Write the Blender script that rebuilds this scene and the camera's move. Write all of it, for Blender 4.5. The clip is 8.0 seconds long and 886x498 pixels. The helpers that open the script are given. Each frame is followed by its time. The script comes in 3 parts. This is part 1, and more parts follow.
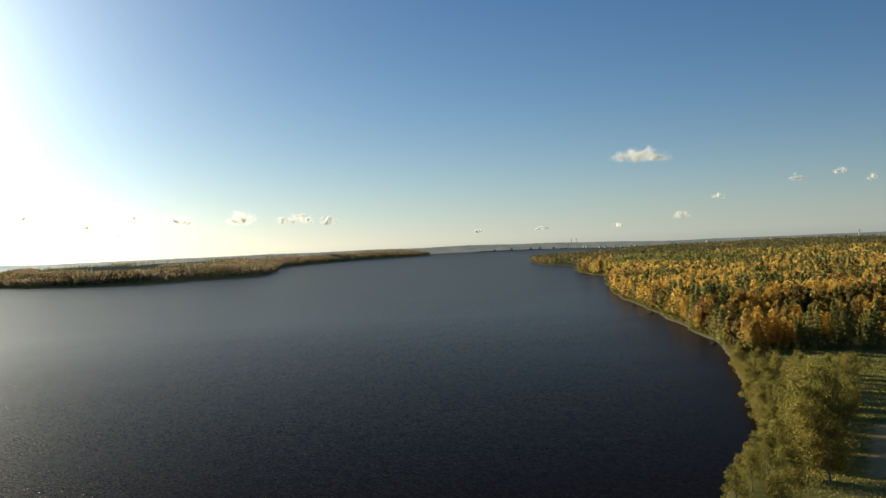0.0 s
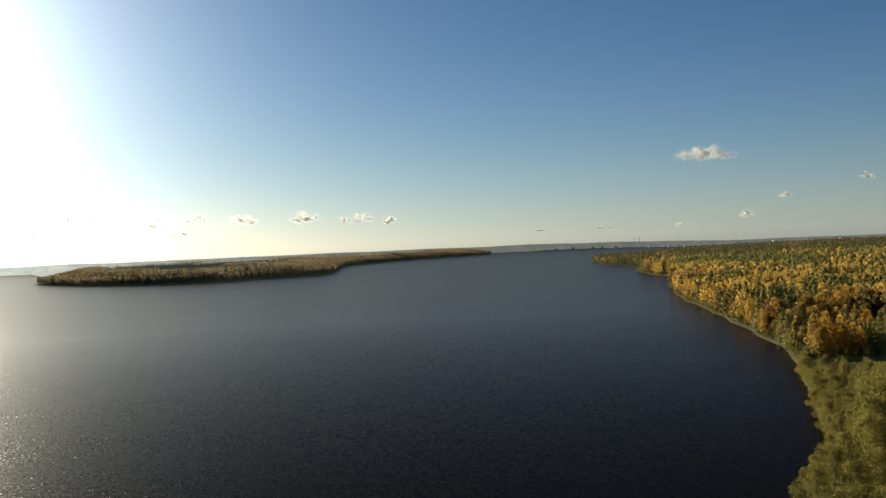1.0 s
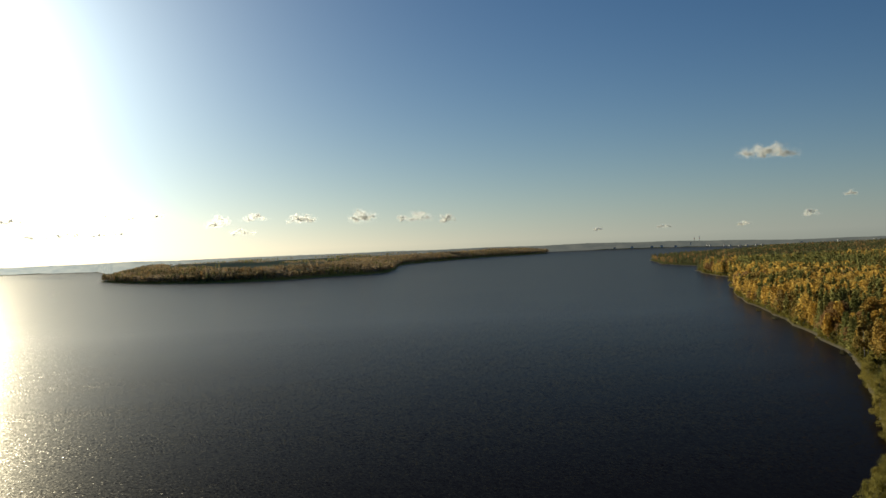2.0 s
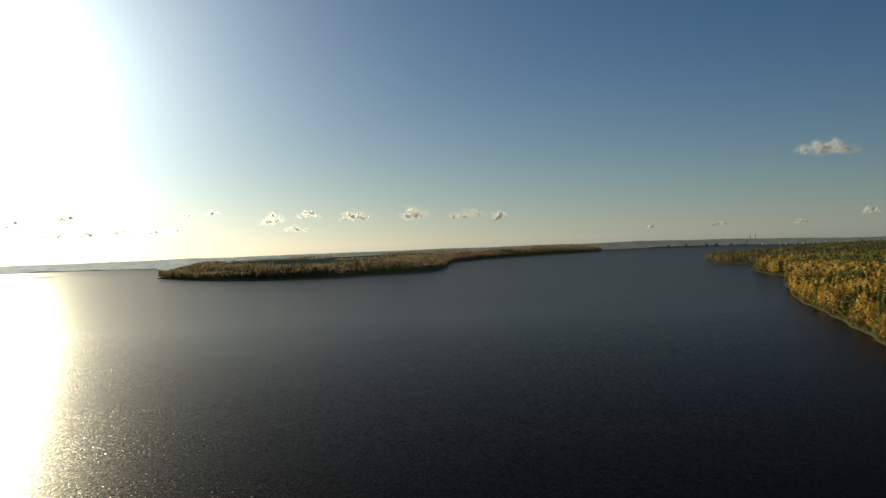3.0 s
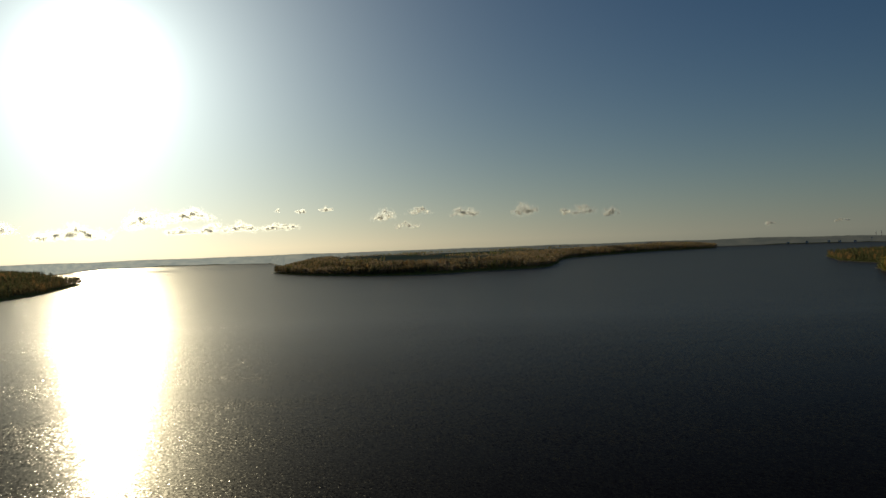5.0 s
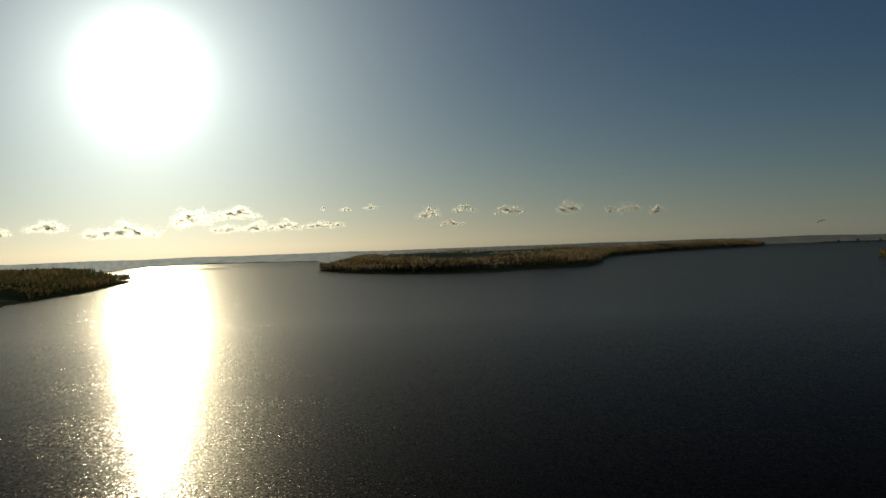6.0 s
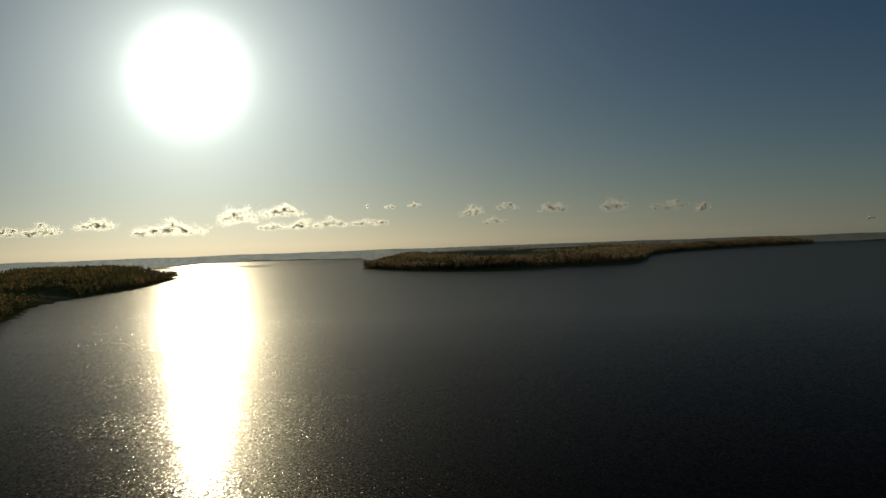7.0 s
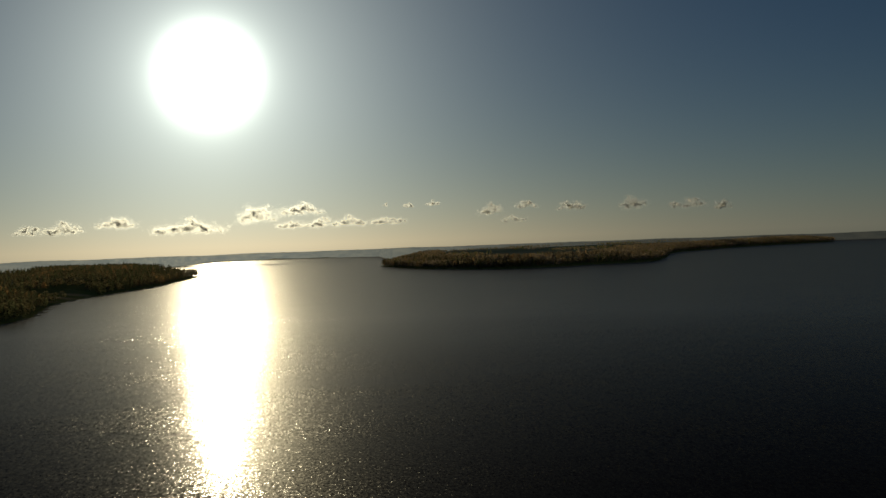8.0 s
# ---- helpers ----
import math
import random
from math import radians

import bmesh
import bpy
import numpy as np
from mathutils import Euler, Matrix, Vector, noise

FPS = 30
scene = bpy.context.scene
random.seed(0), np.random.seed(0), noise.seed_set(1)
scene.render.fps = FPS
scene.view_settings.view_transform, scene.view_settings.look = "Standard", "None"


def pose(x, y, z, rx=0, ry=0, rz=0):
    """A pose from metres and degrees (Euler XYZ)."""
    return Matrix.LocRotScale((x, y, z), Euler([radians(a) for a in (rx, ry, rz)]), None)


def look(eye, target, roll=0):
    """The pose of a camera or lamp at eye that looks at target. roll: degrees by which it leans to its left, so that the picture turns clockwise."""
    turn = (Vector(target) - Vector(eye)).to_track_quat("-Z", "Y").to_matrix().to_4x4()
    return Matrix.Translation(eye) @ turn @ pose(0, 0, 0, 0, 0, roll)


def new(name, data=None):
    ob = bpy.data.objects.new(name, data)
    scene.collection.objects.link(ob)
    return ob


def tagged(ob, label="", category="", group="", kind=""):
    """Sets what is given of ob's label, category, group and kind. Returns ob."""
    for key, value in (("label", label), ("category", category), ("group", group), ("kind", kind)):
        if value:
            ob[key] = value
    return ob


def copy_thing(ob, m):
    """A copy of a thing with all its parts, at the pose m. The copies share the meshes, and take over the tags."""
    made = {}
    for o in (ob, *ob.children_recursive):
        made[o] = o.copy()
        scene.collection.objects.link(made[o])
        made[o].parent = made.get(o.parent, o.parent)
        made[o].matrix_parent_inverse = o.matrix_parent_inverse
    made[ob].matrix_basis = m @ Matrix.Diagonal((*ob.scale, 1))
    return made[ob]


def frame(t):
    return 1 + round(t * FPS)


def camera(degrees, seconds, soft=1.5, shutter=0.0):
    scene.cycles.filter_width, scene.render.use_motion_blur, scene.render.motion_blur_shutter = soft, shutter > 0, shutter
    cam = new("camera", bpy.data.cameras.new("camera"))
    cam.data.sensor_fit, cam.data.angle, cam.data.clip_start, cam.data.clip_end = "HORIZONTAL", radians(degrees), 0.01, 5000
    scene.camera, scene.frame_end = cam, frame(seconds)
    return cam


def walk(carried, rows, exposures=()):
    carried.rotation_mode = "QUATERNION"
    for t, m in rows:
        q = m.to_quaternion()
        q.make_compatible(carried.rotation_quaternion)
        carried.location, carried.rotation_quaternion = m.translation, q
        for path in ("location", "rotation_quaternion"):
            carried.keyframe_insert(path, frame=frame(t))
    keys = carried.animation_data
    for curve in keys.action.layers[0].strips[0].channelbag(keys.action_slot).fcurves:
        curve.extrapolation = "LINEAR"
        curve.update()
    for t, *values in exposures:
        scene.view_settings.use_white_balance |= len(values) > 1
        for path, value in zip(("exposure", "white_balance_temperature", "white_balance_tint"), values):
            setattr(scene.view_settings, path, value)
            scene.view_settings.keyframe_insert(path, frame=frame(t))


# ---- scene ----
import itertools

# ---------------------------------------------------------------- camera
cam = camera(48.0, 8.0, soft=1.5)
PATH = [  # seconds, x, y, z, yaw, pitch, roll
    (0.0, 0.0, 0.0, 60.0, 0.0, -0.46, 2.53), (0.5, 0.46, 0.69, 61.05, 1.73, -0.42, 2.49), (1.0, 0.94, 1.27, 62.02, 3.53, -0.39, 2.46),
    (1.5, 1.43, 1.74, 62.89, 5.24, -0.36, 2.38), (3.0, 3.04, 2.47, 64.97, 9.84, -0.40, 2.23), (3.5, 3.61, 2.49, 65.48, 11.36, -0.43, 2.10),
    (4.0, 4.20, 2.40, 65.90, 13.12, -0.42, 1.98), (4.5, 4.81, 2.19, 66.23, 14.80, -0.41, 2.05), (6.0, 6.75, 0.90, 66.68, 18.79, -0.45, 2.06),
    (6.5, 7.43, 0.24, 66.64, 20.12, -0.48, 2.07), (7.0, 8.14, -0.53, 66.52, 21.31, -0.50, 2.05), (7.5, 8.86, -1.41, 66.30, 22.28, -0.50, 2.04),
    (8.0, 9.60, -2.40, 66.0, 22.39, -0.55, 2.07)]
walk(cam, [(t, pose(x, y, z, 90 + p, r, w)) for t, x, y, z, w, p, r in PATH],
     exposures=[(0.0, 0.58, 6080, 8), (1.5, 0.19, 6060, 7), (3.5, -0.43, 6190, 5), (4.5, -0.81, 6280, 5), (6.5, -1.43, 6420, 4), (8.0, -1.75, 6480, 4)])

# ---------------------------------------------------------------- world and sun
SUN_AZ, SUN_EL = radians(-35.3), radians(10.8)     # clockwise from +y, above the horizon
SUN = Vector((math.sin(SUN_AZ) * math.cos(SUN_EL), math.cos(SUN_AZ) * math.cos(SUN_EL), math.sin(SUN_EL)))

# the visible glow stays lower; SUN_EL is raised above it to shorten tree shadows
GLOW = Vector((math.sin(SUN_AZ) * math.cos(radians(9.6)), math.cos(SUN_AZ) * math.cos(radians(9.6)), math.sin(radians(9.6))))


def node(tree, kind, **values):
    """A shader node; keys that are sockets take a value or a link."""
    n = tree.nodes.new(kind)
    for key, value in values.items():
        if key.startswith("in_"):
            name = key[3:]
            socket = n.inputs[int(name)] if name.isdigit() else n.inputs[name.replace("_", " ")]
            if isinstance(value, bpy.types.NodeSocket):
                tree.links.new(value, socket)
            else:
                socket.default_value = value
        else:
            setattr(n, key, value)
    return n


def math_node(tree, op, a, b=0.0, clamp=False):
    return node(tree, "ShaderNodeMath", operation=op, use_clamp=clamp, in_0=a, in_1=b).outputs[0]


world = bpy.data.worlds.new("sky")
scene.world = world
world.use_nodes = True
wt = world.node_tree
wt.nodes.clear()
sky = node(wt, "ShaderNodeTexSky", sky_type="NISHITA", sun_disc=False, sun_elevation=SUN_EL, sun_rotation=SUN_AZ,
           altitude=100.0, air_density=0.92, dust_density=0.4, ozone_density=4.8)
way = node(wt, "ShaderNodeTexCoord").outputs["Generated"]
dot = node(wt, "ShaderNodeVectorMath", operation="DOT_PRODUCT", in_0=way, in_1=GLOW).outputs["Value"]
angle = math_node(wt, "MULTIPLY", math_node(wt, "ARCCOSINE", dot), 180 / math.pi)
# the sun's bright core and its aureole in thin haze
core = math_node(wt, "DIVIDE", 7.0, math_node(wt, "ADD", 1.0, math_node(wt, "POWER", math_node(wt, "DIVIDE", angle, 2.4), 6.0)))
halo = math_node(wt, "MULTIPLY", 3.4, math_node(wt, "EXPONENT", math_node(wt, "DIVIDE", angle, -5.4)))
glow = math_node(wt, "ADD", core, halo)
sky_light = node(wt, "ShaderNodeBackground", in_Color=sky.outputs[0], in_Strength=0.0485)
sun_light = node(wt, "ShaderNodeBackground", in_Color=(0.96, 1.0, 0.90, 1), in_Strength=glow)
# pale haze lying all round the horizon, brighter and yellower towards the sun
up = node(wt, "ShaderNodeSeparateXYZ", in_Vector=way).outputs[2]
low = math_node(wt, "MULTIPLY", 0.145, math_node(wt, "EXPONENT", math_node(wt, "DIVIDE", math_node(wt, "ABSOLUTE", up), -0.075)))
toward = math_node(wt, "MULTIPLY", 4.3, math_node(wt, "EXPONENT", math_node(wt, "DIVIDE", angle, -16.0)))
haze = node(wt, "ShaderNodeBackground", in_Color=(0.98, 0.97, 0.86, 1), in_Strength=low)
sunward = node(wt, "ShaderNodeBackground", in_Color=(0.88, 1.0, 0.72, 1), in_Strength=math_node(wt, "MULTIPLY", low, toward))
haze = node(wt, "ShaderNodeAddShader", in_0=haze.outputs[0], in_1=sunward.outputs[0])
both = node(wt, "ShaderNodeAddShader", in_0=sky_light.outputs[0], in_1=sun_light.outputs[0])
both = node(wt, "ShaderNodeAddShader", in_0=both.outputs[0], in_1=haze.outputs[0])
node(wt, "ShaderNodeOutputWorld", in_Surface=both.outputs[0])

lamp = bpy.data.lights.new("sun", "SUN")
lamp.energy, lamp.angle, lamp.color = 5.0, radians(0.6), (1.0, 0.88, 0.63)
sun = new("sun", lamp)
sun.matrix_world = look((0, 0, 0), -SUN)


# ---------------------------------------------------------------- materials
def material(name):
    m = bpy.data.materials.new(name)
    m.use_nodes = True
    m.node_tree.nodes.clear()
    return m, m.node_tree


def ramp(tree, fac, stops):
    n = node(tree, "ShaderNodeValToRGB", in_Fac=fac)
    els = n.color_ramp.elements
    while len(els) < len(stops):
        els.new(0.5)
    for e, (p, c) in zip(els, stops):
        e.position, e.color = p, (*c, 1)
    return n.outputs[0]


def noise_tex(tree, vec, scale, detail=4.0, rough=0.55):
    return node(tree, "ShaderNodeTexNoise", in_Vector=vec, in_Scale=scale, in_Detail=detail, in_Roughness=rough).outputs[0]


def place_of(tree):
    return node(tree, "ShaderNodeNewGeometry").outputs["Position"]


def leaf_material(name, colours, per_object=False, through_light=0.80, patch=0.02):
    """Foliage: a colour for each tree, mottled, that lets some light through."""
    m, t = material(name)
    if per_object:
        pick = node(t, "ShaderNodeObjectInfo").outputs["Random"]
    else:
        pick = node(t, "ShaderNodeAttribute", attribute_name="tint").outputs["Fac"]
    pos = place_of(t)
    pick = math_node(t, "ADD", pick, math_node(t, "MULTIPLY", math_node(t, "SUBTRACT", noise_tex(t, pos, 0.6), 0.5), 0.35))
    pick = math_node(t, "ADD", pick, math_node(t, "MULTIPLY", math_node(t, "SUBTRACT", noise_tex(t, pos, patch), 0.5), 0.6), clamp=True)
    n = len(colours) - 1
    col = ramp(t, pick, [(i / n, c) for i, c in enumerate(colours)])
    var = node(t, "ShaderNodeNewGeometry").outputs["Random Per Island"]
    hsv = node(t, "ShaderNodeHueSaturation", in_Color=col,
               in_Value=math_node(t, "ADD", 0.91, math_node(t, "MULTIPLY", var, 0.18))).outputs[0]
    d = node(t, "ShaderNodeBsdfDiffuse", in_Color=hsv, in_Roughness=0.6)
    tr = node(t, "ShaderNodeBsdfTranslucent", in_Color=hsv)
    mix = node(t, "ShaderNodeMixShader", in_0=through_light, in_1=d.outputs[0], in_2=tr.outputs[0])
    node(t, "ShaderNodeOutputMaterial", in_Surface=mix.outputs[0])
    return m


def plain_material(name, stops, scale, rough=0.85, bump=0.0, metal=0.0):
    m, t = material(name)
    pos = place_of(t)
    a = noise_tex(t, pos, scale)
    b = noise_tex(t, pos, scale * 9, 6.0, 0.7)
    f = math_node(t, "ADD", math_node(t, "MULTIPLY", a, 0.6), math_node(t, "MULTIPLY", b, 0.4))
    p = node(t, "ShaderNodeBsdfPrincipled", in_Base_Color=ramp(t, f, stops), in_Roughness=rough, in_Metallic=metal)
    if bump:
        bn = node(t, "ShaderNodeBump", in_Strength=bump, in_Distance=0.3, in_Height=b)
        t.links.new(bn.outputs[0], p.inputs["Normal"])
    node(t, "ShaderNodeOutputMaterial", in_Surface=p.outputs[0])
    return m


def water_material():
    """Dark lake water: wind ripples at three sizes tilt the surface, in gusts and calm lanes, with a few steep wavelets among them."""
    m, t = material("lake_water")
    turned = node(t, "ShaderNodeMapping", in_Vector=place_of(t), in_Rotation=(0, 0, radians(-26))).outputs[0]
    wind = node(t, "ShaderNodeMapping", in_Vector=turned, in_Scale=(1.0, 0.5, 0.0)).outputs[0]
    broad = node(t, "ShaderNodeMapping", in_Vector=turned, in_Scale=(0.006, 0.018, 0.0)).outputs[0]
    lanes = noise_tex(t, broad, 1.0, 5.0, 0.62)
    gust = node(t, "ShaderNodeMapRange", in_Value=lanes, in_1=0.33, in_2=0.67, in_3=0.45, in_4=1.45).outputs[0]
    rare = math_node(t, "MAXIMUM", math_node(t, "SUBTRACT", noise_tex(t, wind, 1.4, 1.0, 0.5), 0.5), 0.0)
    steep = math_node(t, "ADD", 0.40, math_node(t, "MULTIPLY", rare, 7.0))
    tilt = None
    for scale, k in ((1.15, 0.62), (3.0, 0.58), (0.3, 0.12)):
        tex = node(t, "ShaderNodeTexNoise", in_Vector=wind, in_Scale=scale, in_Detail=1.0, in_Roughness=0.5).outputs["Color"]
        v = node(t, "ShaderNodeVectorMath", operation="SUBTRACT", in_0=tex, in_1=(0.5, 0.5, 0.5)).outputs[0]
        v = node(t, "ShaderNodeVectorMath", operation="MULTIPLY", in_0=v, in_1=(k, k, 0)).outputs[0]
        tilt = v if tilt is None else node(t, "ShaderNodeVectorMath", operation="ADD", in_0=tilt, in_1=v).outputs[0]
    tilt = node(t, "ShaderNodeVectorMath", operation="SCALE", in_0=tilt, in_Scale=math_node(t, "MULTIPLY", gust, steep)).outputs[0]
    nor = node(t, "ShaderNodeVectorMath", operation="ADD", in_0=tilt, in_1=(0, 0, 1)).outputs[0]
    nor = node(t, "ShaderNodeVectorMath", operation="NORMALIZE", in_0=nor).outputs[0]
    # peaty depth below, and a gloss that grows towards grazing sight
    depth = node(t, "ShaderNodeBsdfDiffuse", in_Color=(0.008, 0.0040, 0.0022, 1))
    gloss = node(t, "ShaderNodeBsdfGlossy", in_Color=(1.0, 0.92, 0.86, 1), in_Roughness=0.13, in_Normal=nor)
    # wavelets too small to tell apart scatter the light more widely, steeper on their lee side
    lee = node(t, "ShaderNodeVectorMath", operation="ADD", in_0=nor, in_1=(-0.045, -0.022, 0.0)).outputs[0]
    lee = node(t, "ShaderNodeVectorMath", operation="NORMALIZE", in_0=lee).outputs[0]
    fine = node(t, "ShaderNodeBsdfGlossy", in_Color=(1.0, 0.93, 0.80, 1), in_Roughness=0.355, in_Normal=lee)
    gloss = node(t, "ShaderNodeMixShader", in_0=0.36, in_1=gloss.outputs[0], in_2=fine.outputs[0])
    share = math_node(t, "MULTIPLY", node(t, "ShaderNodeFresnel", in_IOR=1.045).outputs[0], 0.82)
    share = math_node(t, "MINIMUM", share, 0.29)
    mix = node(t, "ShaderNodeMixShader", in_0=share, in_1=depth.outputs[0], in_2=gloss.outputs[0])
    node(t, "ShaderNodeOutputMaterial", in_Surface=mix.outputs[0])
    return m


def ground_material():
    """Sand by the water, rough grass above it, fields further inland."""
    m, t = material("land")
    pos = place_of(t)
    shore = node(t, "ShaderNodeAttribute", attribute_name="inland").outputs["Fac"]
    fine = noise_tex(t, pos, 0.35, 6.0, 0.65)
    broad = noise_tex(t, pos, 0.03, 4.0, 0.6)
    f = math_node(t, "ADD", math_node(t, "MULTIPLY", fine, 0.5), math_node(t, "MULTIPLY", broad, 0.5))
    grass = ramp(t, f, [(0.3, (0.17, 0.165, 0.04)), (0.5, (0.28, 0.255, 0.07)), (0.7, (0.44, 0.33, 0.14))])
    sand = ramp(t, fine, [(0.3, (0.34, 0.27, 0.16)), (0.7, (0.56, 0.47, 0.31))])
    cells = node(t, "ShaderNodeTexVoronoi", in_Vector=node(t, "ShaderNodeMapping", in_Vector=pos, in_Scale=(0.0028, 0.0016, 0)).outputs[0],
                 in_Scale=1.0).outputs["Color"]
    pick = node(t, "ShaderNodeSeparateColor", in_Color=cells).outputs[0]
    # the paleness of hazy distance is put into the field colours
    field = ramp(t, pick, [(0.0, (0.24, 0.27, 0.15)), (0.35, (0.35, 0.35, 0.20)), (0.6, (0.45, 0.41, 0.26)), (1.0, (0.29, 0.31, 0.18))])
    k1 = node(t, "ShaderNodeMapRange", in_Value=math_node(t, "ADD", shore, math_node(t, "MULTIPLY", math_node(t, "SUBTRACT", broad, 0.5), 1.2)),
              in_1=-0.1, in_2=1.2).outputs[0]
    k2 = node(t, "ShaderNodeMapRange", in_Value=shore, in_1=110.0, in_2=170.0).outputs[0]
    c = node(t, "ShaderNodeMixRGB", in_Fac=k1, in_Color1=sand, in_Color2=grass).outputs[0]
    c = node(t, "ShaderNodeMixRGB", in_Fac=k2, in_Color1=c, in_Color2=field).outputs[0]
    bare = node(t, "ShaderNodeAttribute", attribute_name="bare").outputs["Fac"]
    worn = node(t, "ShaderNodeMapRange", in_Value=math_node(t, "ADD", bare, math_node(t, "MULTIPLY", math_node(t, "SUBTRACT", fine, 0.5), 0.9)),
                in_1=0.40, in_2=0.62).outputs[0]
    c = node(t, "ShaderNodeMixRGB", in_Fac=worn, in_Color1=c, in_Color2=(0.60, 0.42, 0.20, 1)).outputs[0]
    bn = node(t, "ShaderNodeBump", in_Strength=0.6, in_Distance=0.5, in_Height=fine)
    p = node(t, "ShaderNodeBsdfDiffuse", in_Color=c, in_Roughness=0.8, in_Normal=bn.outputs[0])
    node(t, "ShaderNodeOutputMaterial", in_Surface=p.outputs[0])
    return m


GOLD = [(0.36, 0.25, 0.075), (0.50, 0.325, 0.078), (0.62, 0.41, 0.088), (0.54, 0.335, 0.078), (0.42, 0.30, 0.085)]
GREEN = [(0.22, 0.18, 0.06), (0.30, 0.235, 0.070), (0.37, 0.275, 0.080), (0.32, 0.22, 0.08)]
PINE = [(0.19, 0.185, 0.062), (0.235, 0.225, 0.074), (0.275, 0.25, 0.084)]
# near pines stand in shade, so brightness is put into this paler PINE
PINE_LIFTED = [(0.23, 0.23, 0.075), (0.29, 0.28, 0.09), (0.33, 0.30, 0.10)]
RUST = [(0.27, 0.165, 0.075), (0.36, 0.215, 0.085), (0.31, 0.20, 0.085)]
WILLOW = [(0.19, 0.170, 0.044), (0.25, 0.212, 0.054), (0.30, 0.243, 0.062)]
LEAF = {k: leaf_material(k + "_leaves", c) for k, c in
        (("birch", GOLD), ("aspen", GREEN), ("pine", PINE), ("oak", RUST), ("willow", WILLOW))}
# haze before the far shore is put into these paler leaf colours
HAZY_OAK = [(0.36, 0.28, 0.20), (0.41, 0.32, 0.22), (0.46, 0.34, 0.21), (0.39, 0.31, 0.23)]
HAZY_BIRCH = [(0.38, 0.255, 0.125), (0.45, 0.295, 0.135), (0.40, 0.30, 0.16)]
HAZY_ASPEN = [(0.30, 0.235, 0.14), (0.35, 0.27, 0.155), (0.38, 0.295, 0.17)]
LEAF_WEST = {k: leaf_material(k + "_far_shore_leaves", c, through_light=0.62) for k, c in (("birch", HAZY_BIRCH), ("aspen", HAZY_ASPEN), ("pine", PINE), ("oak", HAZY_OAK))}
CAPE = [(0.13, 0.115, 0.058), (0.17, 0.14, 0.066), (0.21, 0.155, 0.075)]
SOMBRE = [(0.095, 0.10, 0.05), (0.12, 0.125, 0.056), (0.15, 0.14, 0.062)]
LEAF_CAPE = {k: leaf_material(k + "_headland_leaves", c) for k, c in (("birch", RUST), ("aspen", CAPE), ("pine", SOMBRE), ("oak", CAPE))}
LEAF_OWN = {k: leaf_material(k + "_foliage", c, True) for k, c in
            (("birch", GOLD), ("aspen", GREEN), ("pine", PINE_LIFTED), ("oak", RUST), ("willow", WILLOW))}
BARK_PALE = plain_material("birch_bark", [(0.3, (0.25, 0.22, 0.18)), (0.6, (0.62, 0.58, 0.50))], 1.2, bump=0.3)
BARK_DARK = plain_material("pine_bark", [(0.3, (0.07, 0.05, 0.035)), (0.7, (0.20, 0.12, 0.07))], 1.5, bump=0.5)
BARK_GREY = plain_material("willow_bark", [(0.3, (0.16, 0.14, 0.11)), (0.7, (0.34, 0.30, 0.24))], 1.5, bump=0.5)
BARK = {"birch": BARK_PALE, "aspen": BARK_GREY, "pine": BARK_DARK, "oak": BARK_DARK, "willow": BARK_GREY}
WATER, LAND = water_material(), ground_material()
PLASTER = plain_material("pale_plaster", [(0.3, (0.74, 0.72, 0.69)), (0.7, (0.86, 0.85, 0.82))], 0.15)
ROOFING = plain_material("roof_sheet", [(0.3, (0.14, 0.12, 0.11)), (0.7, (0.24, 0.21, 0.19))], 0.2)
GLASS_DARK = plain_material("window_dark", [(0.3, (0.05, 0.06, 0.07)), (0.7, (0.09, 0.10, 0.11))], 0.3, rough=0.2)
RED_PAINT = plain_material("red_paint", [(0.3, (0.45, 0.07, 0.05)), (0.7, (0.55, 0.10, 0.07))], 0.4)


# ---------------------------------------------------------------- plan of the lake
def smooth_line(points, step=25.0):
    """A rounded line through the points of a shore."""
    p = [Vector(q) for q in points]
    out = []
    for i in range(len(p) - 1):
        a, b, c, d = p[max(i - 1, 0)], p[i], p[i + 1], p[min(i + 2, len(p) - 1)]
        n = max(2, int((c - b).length / step))
        for k in range(n):
            s = k / n
            q = 0.5 * ((2 * b) + (c - a) * s + (2 * a - 5 * b + 4 * c - d) * s * s + (3 * b - a - 3 * c + d) * s ** 3)
            wob = min(6.0, 0.012 * q.length)
            q = q + Vector((noise.noise((q.x / 60, q.y / 60, 3.1)), noise.noise((q.x / 60, q.y / 60, 8.7)))) * wob
            out.append(q)
    out.append(p[-1])
    return out


EAST_SHORE = [(30, -420), (38, 60), (54, 190), (69, 238), (84, 266), (93, 288), (97, 310), (110, 369), (121, 416), (131, 452), (141, 505),
              (144, 558), (151, 654), (155, 733), (159, 832), (167, 965), (192, 1162), (231, 1405), (219, 1526),
              (224, 1700), (256, 1935), (217, 2110), (212, 2350), (219, 2540), (270, 2620)]
NORTH_SHORE = [(270, 2620), (430, 2850), (663, 3380), (820, 3700), (765, 4200), (575, 4660), (420, 4730), (200, 4800), (-60, 4840), (-260, 4790)]
WEST_SHORE = [(-260, 4790), (-110, 4630), (-62, 4420), (-90, 4245), (-333, 3806), (-469, 3299), (-489, 2982), (-432, 2560), (-411, 2212), (-530, 2085),
              (-584, 1972), (-750, 1985), (-937, 2120), (-1150, 2380), (-1205, 2540), (-1360, 2940), (-1650, 3560), (-1938, 3961)]
FAR_BAY = [(-1938, 3961), (-2250, 4070), (-2560, 4020), (-2640, 3780), (-2480, 3260)]
